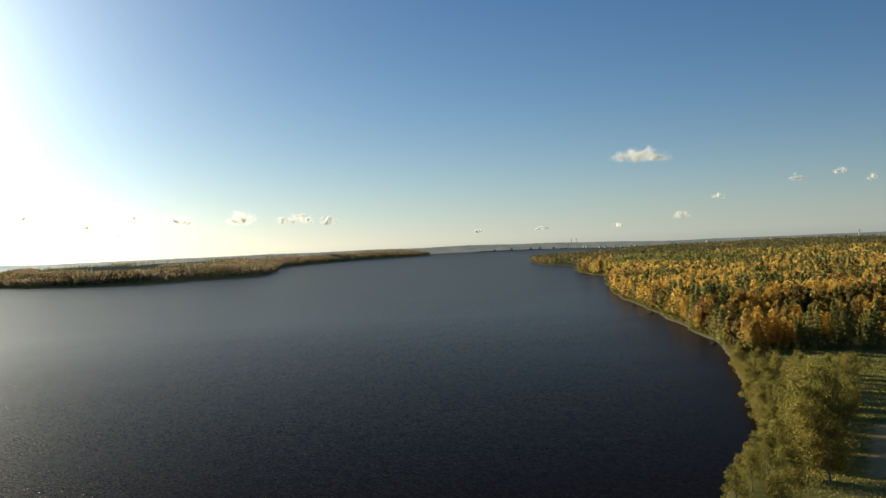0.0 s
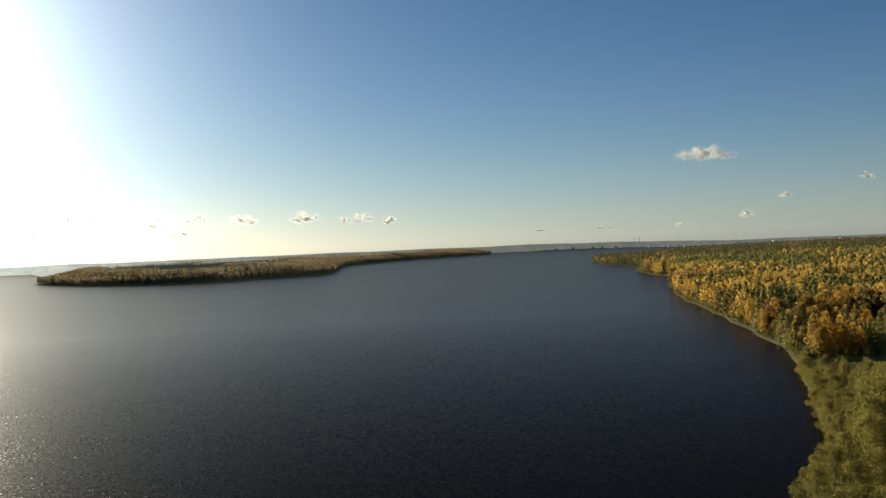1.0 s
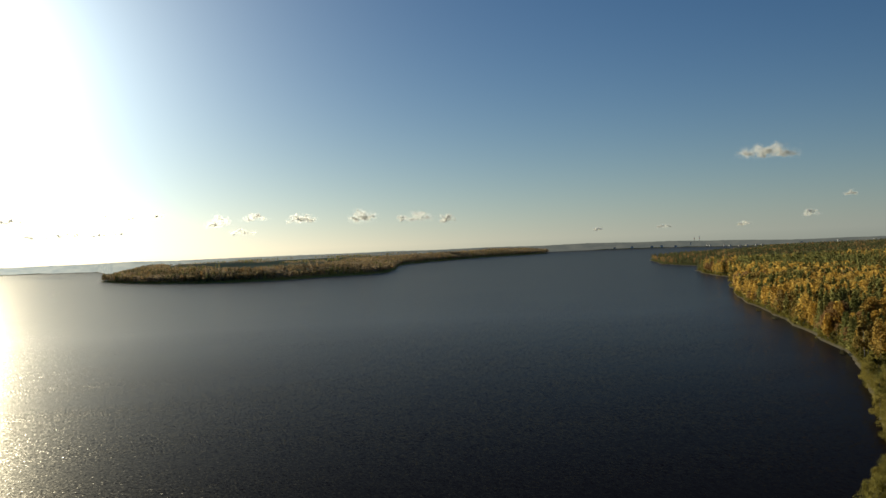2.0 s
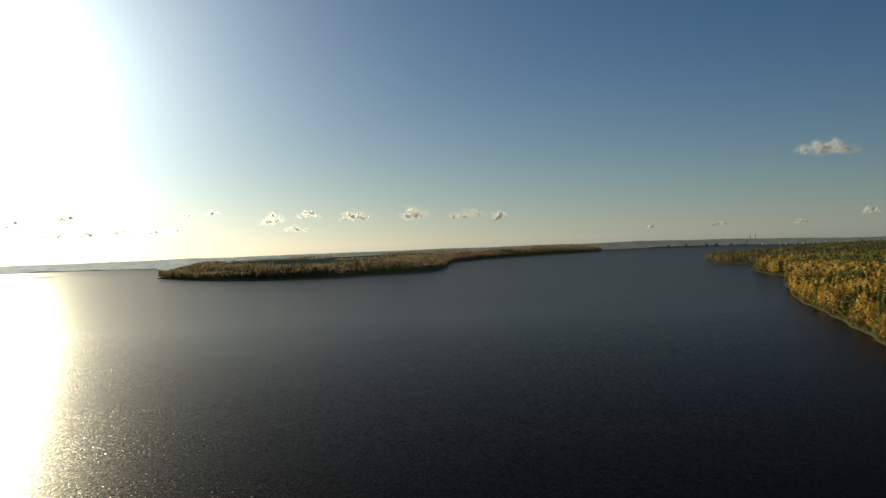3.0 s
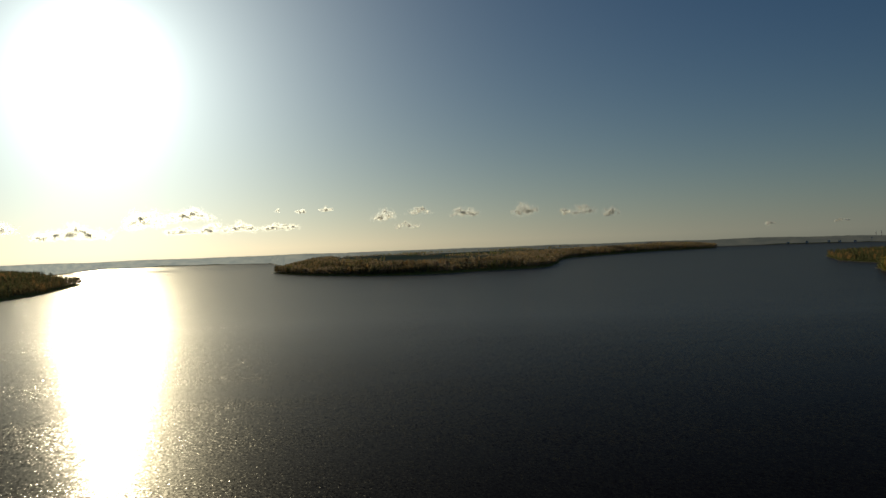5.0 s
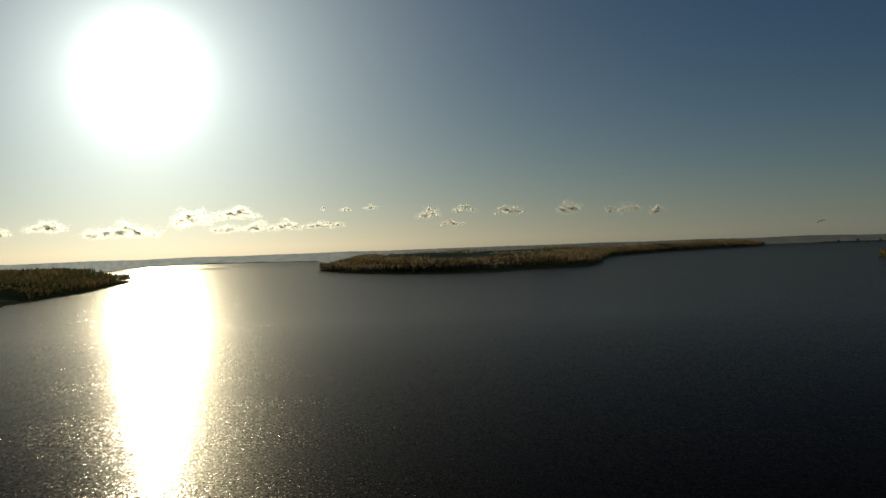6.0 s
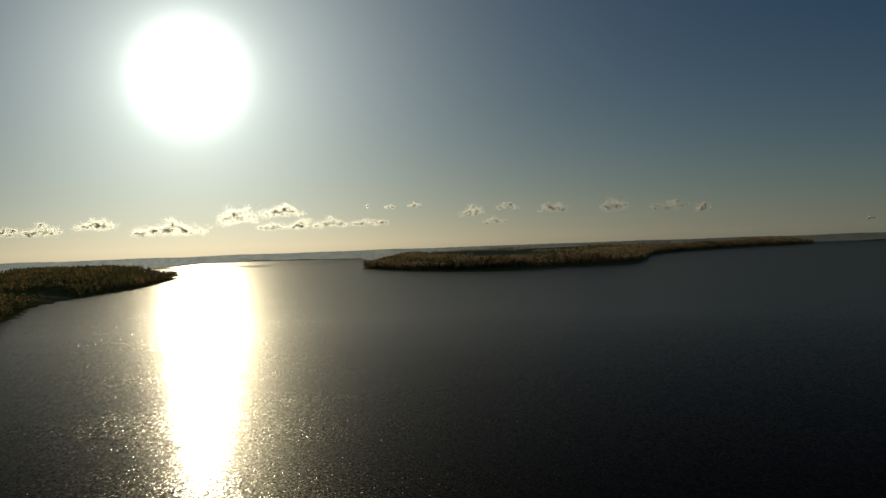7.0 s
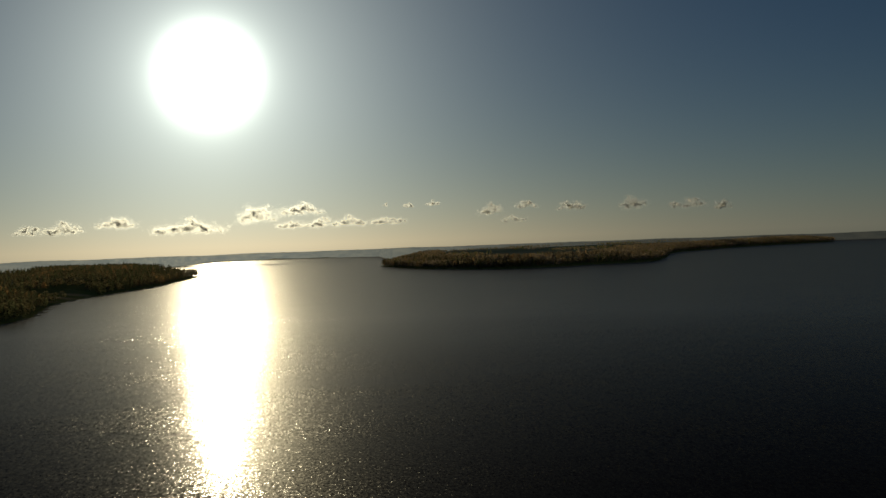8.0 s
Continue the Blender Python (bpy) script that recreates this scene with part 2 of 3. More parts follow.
SOUTH_SHORE = [(-2480, 3260), (-2150, 2720), (-1800, 2260), (-1590, 2000), (-1425, 1945), (-1210, 1575), (-1124, 1405), (-1069, 1268), (-1009, 1115),
               (-920, 955), (-805, 822), (-745, 713), (-630, 440), (-520, 60), (-470, -420)]
LAKE = list(itertools.chain(*[smooth_line(s)[:-1] for s in (EAST_SHORE, NORTH_SHORE, WEST_SHORE, FAR_BAY, SOUTH_SHORE)]))
LAKE_A = np.array([(q.x, q.y) for q in LAKE])


def inland(px, py):
    """Metres from the shore: positive on land, negative on the lake."""
    px, py = np.asarray(px, float).ravel(), np.asarray(py, float).ravel()
    out = np.empty(px.size)
    a, b = LAKE_A, np.roll(LAKE_A, -1, 0)
    ab = b - a
    ll = (ab ** 2).sum(1) + 1e-9
    for s in range(0, px.size, 4000):
        x, y = px[s:s + 4000, None], py[s:s + 4000, None]
        u = np.clip(((x - a[:, 0]) * ab[:, 0] + (y - a[:, 1]) * ab[:, 1]) / ll, 0, 1)
        d = np.sqrt(((x - a[:, 0] - u * ab[:, 0]) ** 2 + (y - a[:, 1] - u * ab[:, 1]) ** 2).min(1))
        cross = ((a[:, 1] > y) != (b[:, 1] > y)) & (x < a[:, 0] + (y - a[:, 1]) / (b[:, 1] - a[:, 1] + 1e-12) * ab[:, 0])
        out[s:s + 4000] = np.where(cross.sum(1) % 2 == 1, -d, d)
    return out


def soft_step(v, lo, hi):
    s = np.clip((v - lo) / (hi - lo), 0, 1)
    return s * s * (3 - 2 * s)


def waves(px, py, length, seed):
    """Gentle uneven ground out of a few long waves, -1 to 1."""
    rs = np.random.RandomState(seed)
    out = 0
    for _ in range(6):
        a, ph, k = rs.uniform(0, 6.28), rs.uniform(0, 6.28), rs.uniform(0.6, 1.8) * 6.28 / length
        out = out + np.sin(k * (px * math.cos(a) + py * math.sin(a)) + ph)
    return out / 6


def land_height(px, py, d=None):
    """The ground's height over the lake."""
    px, py = np.asarray(px, float).ravel(), np.asarray(py, float).ravel()
    d = inland(px, py) if d is None else d
    r = np.hypot(px, py)
    west = soft_step(-px, -80, 350)
    bank = 1.6 * soft_step(d, -1, 3.5) + 2.2 * soft_step(d, 10, 50) + 3.0 * soft_step(d, 60, 300)
    bearing = np.degrees(np.arctan2(px, py))
    bank = bank + west * 8.5 * soft_step(d, 8, 90) + west * 7.0 * soft_step(-bearing, 29, 33) * soft_step(d, 30, 200) * (1 - soft_step(r, 2300, 2900))
    bank = bank + west * 2.0 * soft_step(r, 3600, 4800) * soft_step(d, 0, 250)
    rough = waves(px, py, 160, 4) * 0.9 * soft_step(d, 15, 80) + waves(px, py, 900, 5) * 2.5 * soft_step(d, 150, 700)
    return np.where(d > -1, bank + rough, -3.0 * soft_step(-d, 0, 25) - 0.2)


def from_track(px, py):
    """Metres from the sandy track through the clearing on the point."""
    a, b = np.array((-985.0, 1015.0)), np.array((-1062.0, 1170.0))
    ab = b - a
    u = np.clip(((px - a[0]) * ab[0] + (py - a[1]) * ab[1]) / (ab ** 2).sum(), 0, 1)
    return np.hypot(px - a[0] - u * ab[0], py - a[1] - u * ab[1])


def lines(parts):
    """Grid lines out of stretches (from, to, step)."""
    out = []
    for a, b, s in parts:
        out += list(np.arange(a, b, s))
    return np.array(out + [parts[-1][1]])


def build_ground():
    gx = lines([(-5600, -1400, 70), (-1400, -300, 35), (-300, 40, 30), (40, 190, 3), (190, 360, 7), (360, 1200, 35), (1200, 4000, 80)])
    gy = lines([(-1400, 150, 60), (150, 700, 4), (700, 2600, 22), (2600, 5600, 50)])
    X, Y = np.meshgrid(gx, gy)
    d = inland(X, Y)
    Z = land_height(X, Y, d)
    nx, ny = len(gx), len(gy)
    v = np.stack([X.ravel(), Y.ravel(), Z], 1)
    i = np.arange(nx * ny).reshape(ny, nx)
    f = np.stack([i[:-1, :-1].ravel(), i[:-1, 1:].ravel(), i[1:, 1:].ravel(), i[1:, :-1].ravel()], 1)
    me = bpy.data.meshes.new("ground")
    me.from_pydata(v.tolist(), [], f.tolist())
    me.attributes.new("inland", "FLOAT", "POINT").data.foreach_set("value", d)
    bx, by = X.ravel(), Y.ravel()
    track = np.exp(-((bx - 109 - (by - 240) * 0.45) / 10) ** 2) * soft_step(by, 212, 228) * (1 - soft_step(by, 272, 300))
    track = np.maximum(track, np.exp(-(from_track(bx, by) / 14) ** 2))
    me.attributes.new("bare", "FLOAT", "POINT").data.foreach_set("value", track)
    me.polygons.foreach_set("use_smooth", [True] * len(me.polygons))
    me.materials.append(LAND)
    tagged(new("ground", me), "grassy lake shore with sandy edges and far fields", "ground", kind="structure")


def build_water():
    bm = bmesh.new()
    q = [bm.verts.new(c) for c in ((-5600, -1400, 0), (4000, -1400, 0), (4000, 5600, 0), (-5600, 5600, 0))]
    bm.faces.new(q)
    me = bpy.data.meshes.new("water")
    bm.to_mesh(me)
    me.materials.append(WATER)
    tagged(new("water", me), "dark rippled lake water glittering under the sun", "water", kind="structure")


def ridge_distance(az):
    """How far the last ridge lies, by bearing."""
    return float(np.interp(az, [-41, -39, -37, -35, -32, -29, -26, -25.2, -23.5, -21.5, 2.4, 5, 7, 10.3, 12.5],
                           [3150, 3450, 4000, 4645, 4805, 4690, 4410, 3550, 3550, 4400, 4855, 4800, 4745, 4325, 4210]))


def build_backdrop():
    """The last wooded ridge in the distance, all round the view, its pale air painted as glow."""
    m, t = material("ridge_airglow")
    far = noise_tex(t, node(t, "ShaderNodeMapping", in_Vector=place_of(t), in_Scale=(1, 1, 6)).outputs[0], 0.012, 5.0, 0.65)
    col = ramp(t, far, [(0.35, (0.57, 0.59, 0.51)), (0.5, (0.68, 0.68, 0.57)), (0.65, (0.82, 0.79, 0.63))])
    # air-light is put into the ridge's own emission, strongest under the sun
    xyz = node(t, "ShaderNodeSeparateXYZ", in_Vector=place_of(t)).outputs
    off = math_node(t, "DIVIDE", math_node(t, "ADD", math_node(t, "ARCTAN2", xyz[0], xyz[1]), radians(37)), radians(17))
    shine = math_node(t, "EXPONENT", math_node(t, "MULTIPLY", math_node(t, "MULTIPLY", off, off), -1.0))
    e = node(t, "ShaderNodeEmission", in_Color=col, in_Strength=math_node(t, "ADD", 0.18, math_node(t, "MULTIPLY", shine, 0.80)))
    node(t, "ShaderNodeOutputMaterial", in_Surface=e.outputs[0])
    bm = bmesh.new()
    rows = []
    for k in range(701):
        az = -62 + 100 * k / 700
        a = radians(az)
        far_r = ridge_distance(az)
        top = 66 - 34 * far_r / 4855 * (az < 2.4) - 34 * (az >= 2.4) - 11 * float(soft_step(np.array(az), 2, 14)) + 3.0 * noise.noise((az * 0.35, 0, 0)) + 1.3 * noise.noise((az * 3.1, 5, 0)) + 0.9 * noise.noise((az * 21, 9, 0))
        rows.append([bm.verts.new((r * math.sin(a), r * math.cos(a), z)) for r, z in ((far_r - 20, -2), (far_r, top), (far_r + 50, top - 4))])
    for p, q in zip(rows, rows[1:]):
        for i in range(2):
            bm.faces.new((p[i], q[i], q[i + 1], p[i + 1]))
    me = bpy.data.meshes.new("backdrop")
    bm.to_mesh(me)
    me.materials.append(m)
    tagged(new("backdrop", me), "wooded ridge on the horizon, pale blue-grey with painted haze glow", "distance", kind="structure")


build_ground()
build_water()
build_backdrop()


# ---------------------------------------------------------------- trees
def leaf_cards(rs, centres, outward, size, flat=0.75):
    """Small four-cornered sprays of leaves round the centres, facing mostly outward."""
    n = len(centres)
    nor = outward * flat + rs.normal(0, 0.55, (n, 3))
    nor /= np.linalg.norm(nor, axis=1, keepdims=True) + 1e-9
    ref = rs.normal(0, 1, (n, 3))
    u = np.cross(nor, ref)
    u /= np.linalg.norm(u, axis=1, keepdims=True) + 1e-9
    w = np.cross(nor, u)
    s = size * rs.uniform(0.6, 1.35, (n, 1))
    asp = rs.uniform(0.55, 1.0, (n, 1))
    bend = nor * s * 0.25
    v = np.stack([centres + u * s, centres - u * s * 0.45 + w * s * asp - bend, centres - u * s * 0.45 - w * s * asp - bend], 1)
    o = outward / (np.linalg.norm(outward, axis=1, keepdims=True) + 1e-9)
    side = np.where((nor * o).sum(1, keepdims=True) < 0, -nor, nor)
    soft = o * 0.85 + side * 0.28
    soft /= np.linalg.norm(soft, axis=1, keepdims=True) + 1e-9
    return v.reshape(-1, 3), np.arange(3 * n).reshape(-1, 3), np.repeat(soft, 3, axis=0)


def soften(me, normals):
    """Shade a crown as one rounded body of leaves."""
    me.polygons.foreach_set("use_smooth", [True] * len(me.polygons))
    me.normals_split_custom_set_from_vertices(normals.tolist())


def crown(kind, n, rs, size):
    """Leaf sprays of a tree one metre high; size in fractions of its height."""
    u = rs.normal(0, 1, (n, 3))
    u /= np.linalg.norm(u, axis=1, keepdims=True)
    if kind == "birch":
        z = rs.beta(1.5, 1.5, n)
        rad = 0.19 * np.sin(np.pi * np.clip(z * 0.84 + 0.10, 0, 1)) ** 0.65 * (1.1 - 0.25 * z)
        a = rs.uniform(0, 6.28, n)
        lump = 1 + 0.35 * np.sin(a * 3 + z * 17) * np.sin(z * 23 + a)
        k = np.sqrt(rs.uniform(0.35, 1, n)) * lump
        c = np.stack([np.cos(a) * rad * k, np.sin(a) * rad * k, 0.14 + 0.86 * z], 1)
        out = np.stack([np.cos(a), np.sin(a), (z - 0.45) * 1.2], 1)
    elif kind == "pine":
        z = rs.beta(1.3, 1.5, n)
        tier = np.floor(z * 9) / 9
        rad = 0.15 * (1 - z) ** 0.75 * (0.75 + 0.55 * ((z - tier) < 0.05)) + 0.012
        a = rs.uniform(0, 6.28, n)
        k = np.sqrt(rs.uniform(0.3, 1, n)) * (1 + 0.25 * np.sin(a * 5 + tier * 40))
        c = np.stack([np.cos(a) * rad * k, np.sin(a) * rad * k, 0.10 + 0.90 * z - 0.05 * k * rad / 0.15], 1)
        out = np.stack([np.cos(a), np.sin(a), np.full(n, 0.7)], 1)
    else:  # round heads: several lobes on one crown
        lobes = {"aspen": 9, "oak": 11, "willow": 22}[kind]
        wide = {"aspen": 0.18, "oak": 0.26, "willow": 0.29}[kind]
        lo = {"aspen": 0.26, "oak": 0.28, "willow": 0.18}[kind]
        hi = {"aspen": 0.86, "oak": 0.80, "willow": 0.84}[kind]
        a = rs.uniform(0, 6.28, lobes)
        zz = np.linspace(lo, hi, lobes) + rs.uniform(-0.05, 0.05, lobes)
        rr = wide * np.sqrt(rs.uniform(0.1, 1, lobes)) * (1.1 - 0.75 * (zz - lo) / (hi - lo))
        lc = np.stack([np.cos(a) * rr, np.sin(a) * rr, zz], 1)
        lr = wide * rs.uniform(0.32, 0.62, lobes)
        pick = rs.randint(0, lobes, n)
        k = rs.uniform(0.55, 1.05, n)[:, None]
        c = lc[pick] + u * lr[pick][:, None] * k * np.array([1, 1, 0.95])
        out = u.copy()
    return leaf_cards(rs, c, out, size)


def limb(path, radii, sides=5):
    """A tapered round limb along a path."""
    v, f = [], []
    for i, (p, r) in enumerate(zip(path, radii)):
        for k in range(sides):
            a = 6.283 * k / sides
            v.append((p[0] + r * math.cos(a), p[1] + r * math.sin(a), p[2]))
        if i:
            b = (i - 1) * sides
            f += [(b + k, b + (k + 1) % sides, b + sides + (k + 1) % sides, b + sides + k) for k in range(sides)]
    return v, f


def trunk_mesh(kind, name, rs):
    """Trunk with limbs for a tree one metre high."""
    v, f = [], []

    def add(path, radii, sides=5):
        a, b = limb(path, radii, sides)
        o = len(v)
        v.extend(a)
        f.extend(tuple(i + o for i in q) for q in b)

    r0 = {"birch": 0.010, "pine": 0.012, "aspen": 0.012, "oak": 0.018, "willow": 0.017}[kind]
    stems = 3 if kind == "willow" else 1
    for s in range(stems):
        lean = rs.uniform(-0.05, 0.05, 2) * (2.2 if stems > 1 else 0.5)
        top = 0.93 if kind in ("birch", "pine") else 0.8
        path = [(lean[0] * z * z + rs.uniform(-0.003, 0.003), lean[1] * z * z + rs.uniform(-0.003, 0.003), z) for z in np.linspace(-0.02, top, 7)]
        add(path, np.linspace(r0 * 1.2, r0 * 0.15, 7), 6)
        for b in range(5):
            z = rs.uniform(0.3, 0.8)
            a = rs.uniform(0, 6.28)
            ln = {"birch": 0.10, "pine": 0.11, "aspen": 0.15, "oak": 0.22, "willow": 0.22}[kind] * (1.2 - z * 0.8)
            up = 0.02 if kind == "pine" else 0.10
            x, y = lean[0] * z * z, lean[1] * z * z
            add([(x, y, z), (x + math.cos(a) * ln * 0.5, y + math.sin(a) * ln * 0.5, z + up * 0.5), (x + math.cos(a) * ln, y + math.sin(a) * ln, z + up)],
                [r0 * 0.35, r0 * 0.2, r0 * 0.06], 4)
    me = bpy.data.meshes.new(name)
    me.from_pydata(v, [], f)
    me.polygons.foreach_set("use_smooth", [True] * len(me.polygons))
    me.materials.append(BARK[kind])
    return me


def make_tree(kind, seed, leaves, size, name=""):
    """One tree a metre high, with its trunk and crown as parts; scaled where it stands."""
    rs = np.random.RandomState(seed)
    tree = new(name or kind + "_tree")
    part_t = new("trunk", trunk_mesh(kind, kind + "_trunk", rs))
    v, f, nor = crown(kind, leaves, rs, size)
    me = bpy.data.meshes.new(kind + "_crown")
    me.from_pydata(v.tolist(), [], f.tolist())
    soften(me, nor)
    me.materials.append(LEAF_OWN[kind])
    part_c = new("crown", me)
    part_t.parent = part_c.parent = tree
    return tree


LABELS = {"birch": "slender birch with golden autumn leaves and pale trunk", "pine": "tall dark green conifer at the forest edge",
          "aspen": "green-yellow broadleaf tree in the shore wood", "oak": "rust-brown autumn tree in the mixed wood",
          "willow": "broad olive-green willow leaning over the shore"}


def plant(kind, spots, seed, leaves, size, group, label="", girth=1.0, name=""):
    """Plants single trees at spots (x, y, height)."""
    models = [make_tree(kind, seed + k, leaves, size, name) for k in range(4)]
    used = [False] * 4
    rs = random.Random(seed)
    for i, (x, y, h) in enumerate(spots):
        z = float(land_height([x], [y])[0])
        k = i % 4
        m = pose(x, y, max(z, -0.5), 0, 0, rs.uniform(0, 360))
        ob = models[k] if not used[k] else copy_thing(models[k], m)
        used[k] = True
        ob.matrix_basis = m
        wide = rs.uniform(0.9, 1.2) * girth
        ob.scale = (h * wide, h * wide, h)
        tagged(ob, label or LABELS[kind], name or "tree", group)
    for k in range(4):
        if not used[k]:
            for c in list(models[k].children):
                bpy.data.objects.remove(c)
            bpy.data.objects.remove(models[k])


def scatter(x0, x1, y0, y1, step, keep, seed):
    """Jittered spots on a grid where keep(x, y, inland) holds."""
    rs = np.random.RandomState(seed)
    gx, gy = np.meshgrid(np.arange(x0, x1, step), np.arange(y0, y1, step))
    px = gx.ravel() + rs.uniform(-0.45, 0.45, gx.size) * step
    py = gy.ravel() + rs.uniform(-0.45, 0.45, gx.size) * step
    ok = (np.degrees(np.arctan2(px, py)) > -54) & (np.degrees(np.arctan2(px, py)) < 26)
    px, py = px[ok], py[ok]
    d = inland(px, py)
    ok = (d > 0) & keep(px, py, d)
    return px[ok], py[ok], d[ok]


def mix_of(px, py, seed, dark=0.0, gold=0.0):
    """Which kind grows where: stands of one kind with others strewn in. dark: more conifers; gold: more birches."""
    rs = np.random.RandomState(seed)
    a, b = waves(px, py, 105, seed) + rs.normal(0, 0.09, px.size), waves(px, py, 150, seed + 1) + rs.normal(0, 0.09, px.size)
    kind = np.full(px.size, 0)
    kind[(b > 0.14 + gold)] = 1
    kind[(b < -0.34 - gold)] = 3
    kind[a < -0.22 + dark] = 2
    # a dark stand of old pines on the rise behind the first cape
    kind[(np.hypot((px - 335) / 85, (py - 1440) / 210) < 1) & (rs.uniform(size=px.size) < 0.9)] = 2
    return kind


KINDS = ["birch", "aspen", "pine", "oak"]


def woods(name, label, px, py, seed, leaves, size, tall, dark=0.0, gold=0.0, leaf=LEAF):
    """A wood too thick to count: for each kind ONE mesh of trees, each with its own height, girth and tint."""
    rs = np.random.RandomState(seed)
    kinds = mix_of(px, py, seed, dark, gold)
    deep = inland(px, py)
    z = land_height(px, py, deep)
    stand = waves(px, py, 90, seed + 7)
    for k, kind in enumerate(KINDS):
        idx = np.where(kinds == k)[0]
        if not len(idx):
            continue
        protos = [crown(kind, leaves, rs, size) for _ in range(6)]
        inner = []      # inside the wood only the upper crowns meet the light
        for pv, pf, pn in protos:
            keep = np.repeat(pv.reshape(-1, 3, 3)[:, :, 2].mean(1) > 0.42, 3)
            inner.append((pv[keep], np.arange(keep.sum()).reshape(-1, 3), pn[keep]))
        V, F, C, N, o = [], [], [], [], 0
        for i in idx:
            pv, pf, pn = (inner if deep[i] > 45 else protos)[rs.randint(6)]
            h = tall * rs.uniform(0.82, 1.14) * (1.12 if kind == "pine" else 1.0)
            w = h * rs.uniform(0.98, 1.36)
            a = rs.uniform(0, 6.28)
            c, s = math.cos(a) * w, math.sin(a) * w
            v = np.stack([pv[:, 0] * c - pv[:, 1] * s + px[i], pv[:, 0] * s + pv[:, 1] * c + py[i], pv[:, 2] * h + z[i]], 1)
            t = np.array([(0.006, 0), (-0.003, 0.005), (-0.003, -0.005)]) * h
            tv = np.array([(px[i] + q[0] * e, py[i] + q[1] * e, z[i] - 0.4 + hh * h) for hh, e in ((0, 1.5), (0.75, 0.5)) for q in t])
            ca, sa = math.cos(a), math.sin(a)
            N.append(np.stack([pn[:, 0] * ca - pn[:, 1] * sa, pn[:, 0] * sa + pn[:, 1] * ca, pn[:, 2]], 1))
            n, stem = len(v), leaves > 90 and deep[i] < 45
            if stem:
                N.append(np.tile((0.0, -1.0, 0.1), (6, 1)))
            V += [v, tv] if stem else [v]
            F.append(pf + o)
            if stem:
                F.append(np.array([(0, 1, 4), (0, 4, 3), (1, 2, 5), (1, 5, 4), (2, 0, 3), (2, 3, 5)]) + o + n)
            C.append((n + 6 * stem, [0] * len(pf) + [1] * (6 * stem), float(np.clip(0.5 + 0.55 * stand[i] + rs.uniform(-0.3, 0.3), 0, 1))))
            o += n + 6 * stem
        V, F = np.concatenate(V), np.concatenate(F)
        me = bpy.data.meshes.new(name)
        me.vertices.add(len(V))
        me.vertices.foreach_set("co", V.ravel())
        me.loops.add(F.size)
        me.loops.foreach_set("vertex_index", F.ravel())
        me.polygons.add(len(F))
        me.polygons.foreach_set("loop_start", np.arange(0, F.size, 3))
        me.materials.append(leaf[kind])
        me.materials.append(BARK[kind])
        me.polygons.foreach_set("material_index", np.concatenate([m for _, m, _ in C]))
        me.update(calc_edges=True)
        soften(me, np.concatenate(N))
        me.attributes.new("tint", "FLOAT", "POINT").data.foreach_set("value", np.concatenate([np.full(nv, t) for nv, _, t in C]))
        tagged(new(name, me), label.replace("*", {"birch": "golden birches", "aspen": "green-yellow broadleaf trees", "pine": "dark conifers", "oak": "rust-brown trees"}[kind]),
               "woods", kind="stuff")


EDGE = 640.0     # up to here the trees of the east shore stand singly


def wood_edge(x):
    """How far north the meadow reaches, in bays and tongues."""
    x = np.asarray(x, float)
    return 476 - (x - 140) * 0.55 + 9 * np.sin(x / 9.0) + 7 * np.sin(x / 4.1 + 1.0)


def near_wood(x, y, d):
    return (y > wood_edge(x)) & (d > 1.5)


px, py, d = scatter(120, 330, 380, EDGE, 8.3, near_wood, 11)
kinds = mix_of(px, py, 21)
front = (py - wood_edge(px)) < 75
kinds = np.where(front & (px > 165), np.where(np.random.RandomState(5).uniform(size=px.size) < 0.72, 2, 0), kinds)
rs = random.Random(4)
for k, kind in enumerate(KINDS):
    spots = []
    for x, y, q in zip(px, py, kinds):
        if q == k:
            edge = y - float(wood_edge(x))      # a row of old trees; those behind are lowered to let sun reach it
            high = rs.uniform(9, 14) if 10 < edge < 60 and x > 158 else rs.uniform(12, 17) if 60 <= edge < 120 and x > 158 else rs.uniform(18, 23) if kind == "pine" and edge < 12 else rs.uniform(13.5, 21)
            spots.append((float(x), float(y), high))
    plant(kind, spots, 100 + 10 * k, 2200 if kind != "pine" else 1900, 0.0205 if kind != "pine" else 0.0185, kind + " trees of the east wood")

# willows along the near shore, the tall ones behind them
rs = random.Random(9)
tall = [(86, 236, 24), (92, 247, 25), (97, 262, 23), (102, 275, 21), (82, 226, 21), (104, 290, 19), (107, 304, 18), (91, 255, 22),
        (87, 243, 21), (97, 270, 19)]
low = [(59, 208, 10), (66, 220, 11), (74, 234, 12), (82, 246, 12), (88, 258, 12), (92, 270, 11), (97, 284, 10), (100, 298, 9), (103, 312, 9), (106, 326, 9),
       (110, 342, 9), (114, 356, 10), (117, 372, 10), (120, 390, 8), (124, 404, 8), (129, 420, 7), (128, 342, 11), (133, 366, 10), (138, 388, 9), (124, 318, 13),
       (118, 330, 13), (142, 404, 8), (136, 436, 6), (72, 212, 13), (84, 222, 15), (66, 200, 11), (122, 356, 12), (126, 382, 10), (132, 400, 9), (116, 316, 13), (104, 290, 14), (110, 296, 14), (114, 284, 13), (118, 298, 13), (122, 306, 12), (132, 338, 12), (140, 350, 12), (146, 362, 11), (145, 378, 9), (126, 326, 13), (112, 322, 12),
       (130, 354, 11), (120, 344, 12), (136, 376, 9), (128, 390, 9),
       (108, 308, 12), (124, 336, 12), (90, 246, 14), (98, 270, 14), (134, 416, 6)]
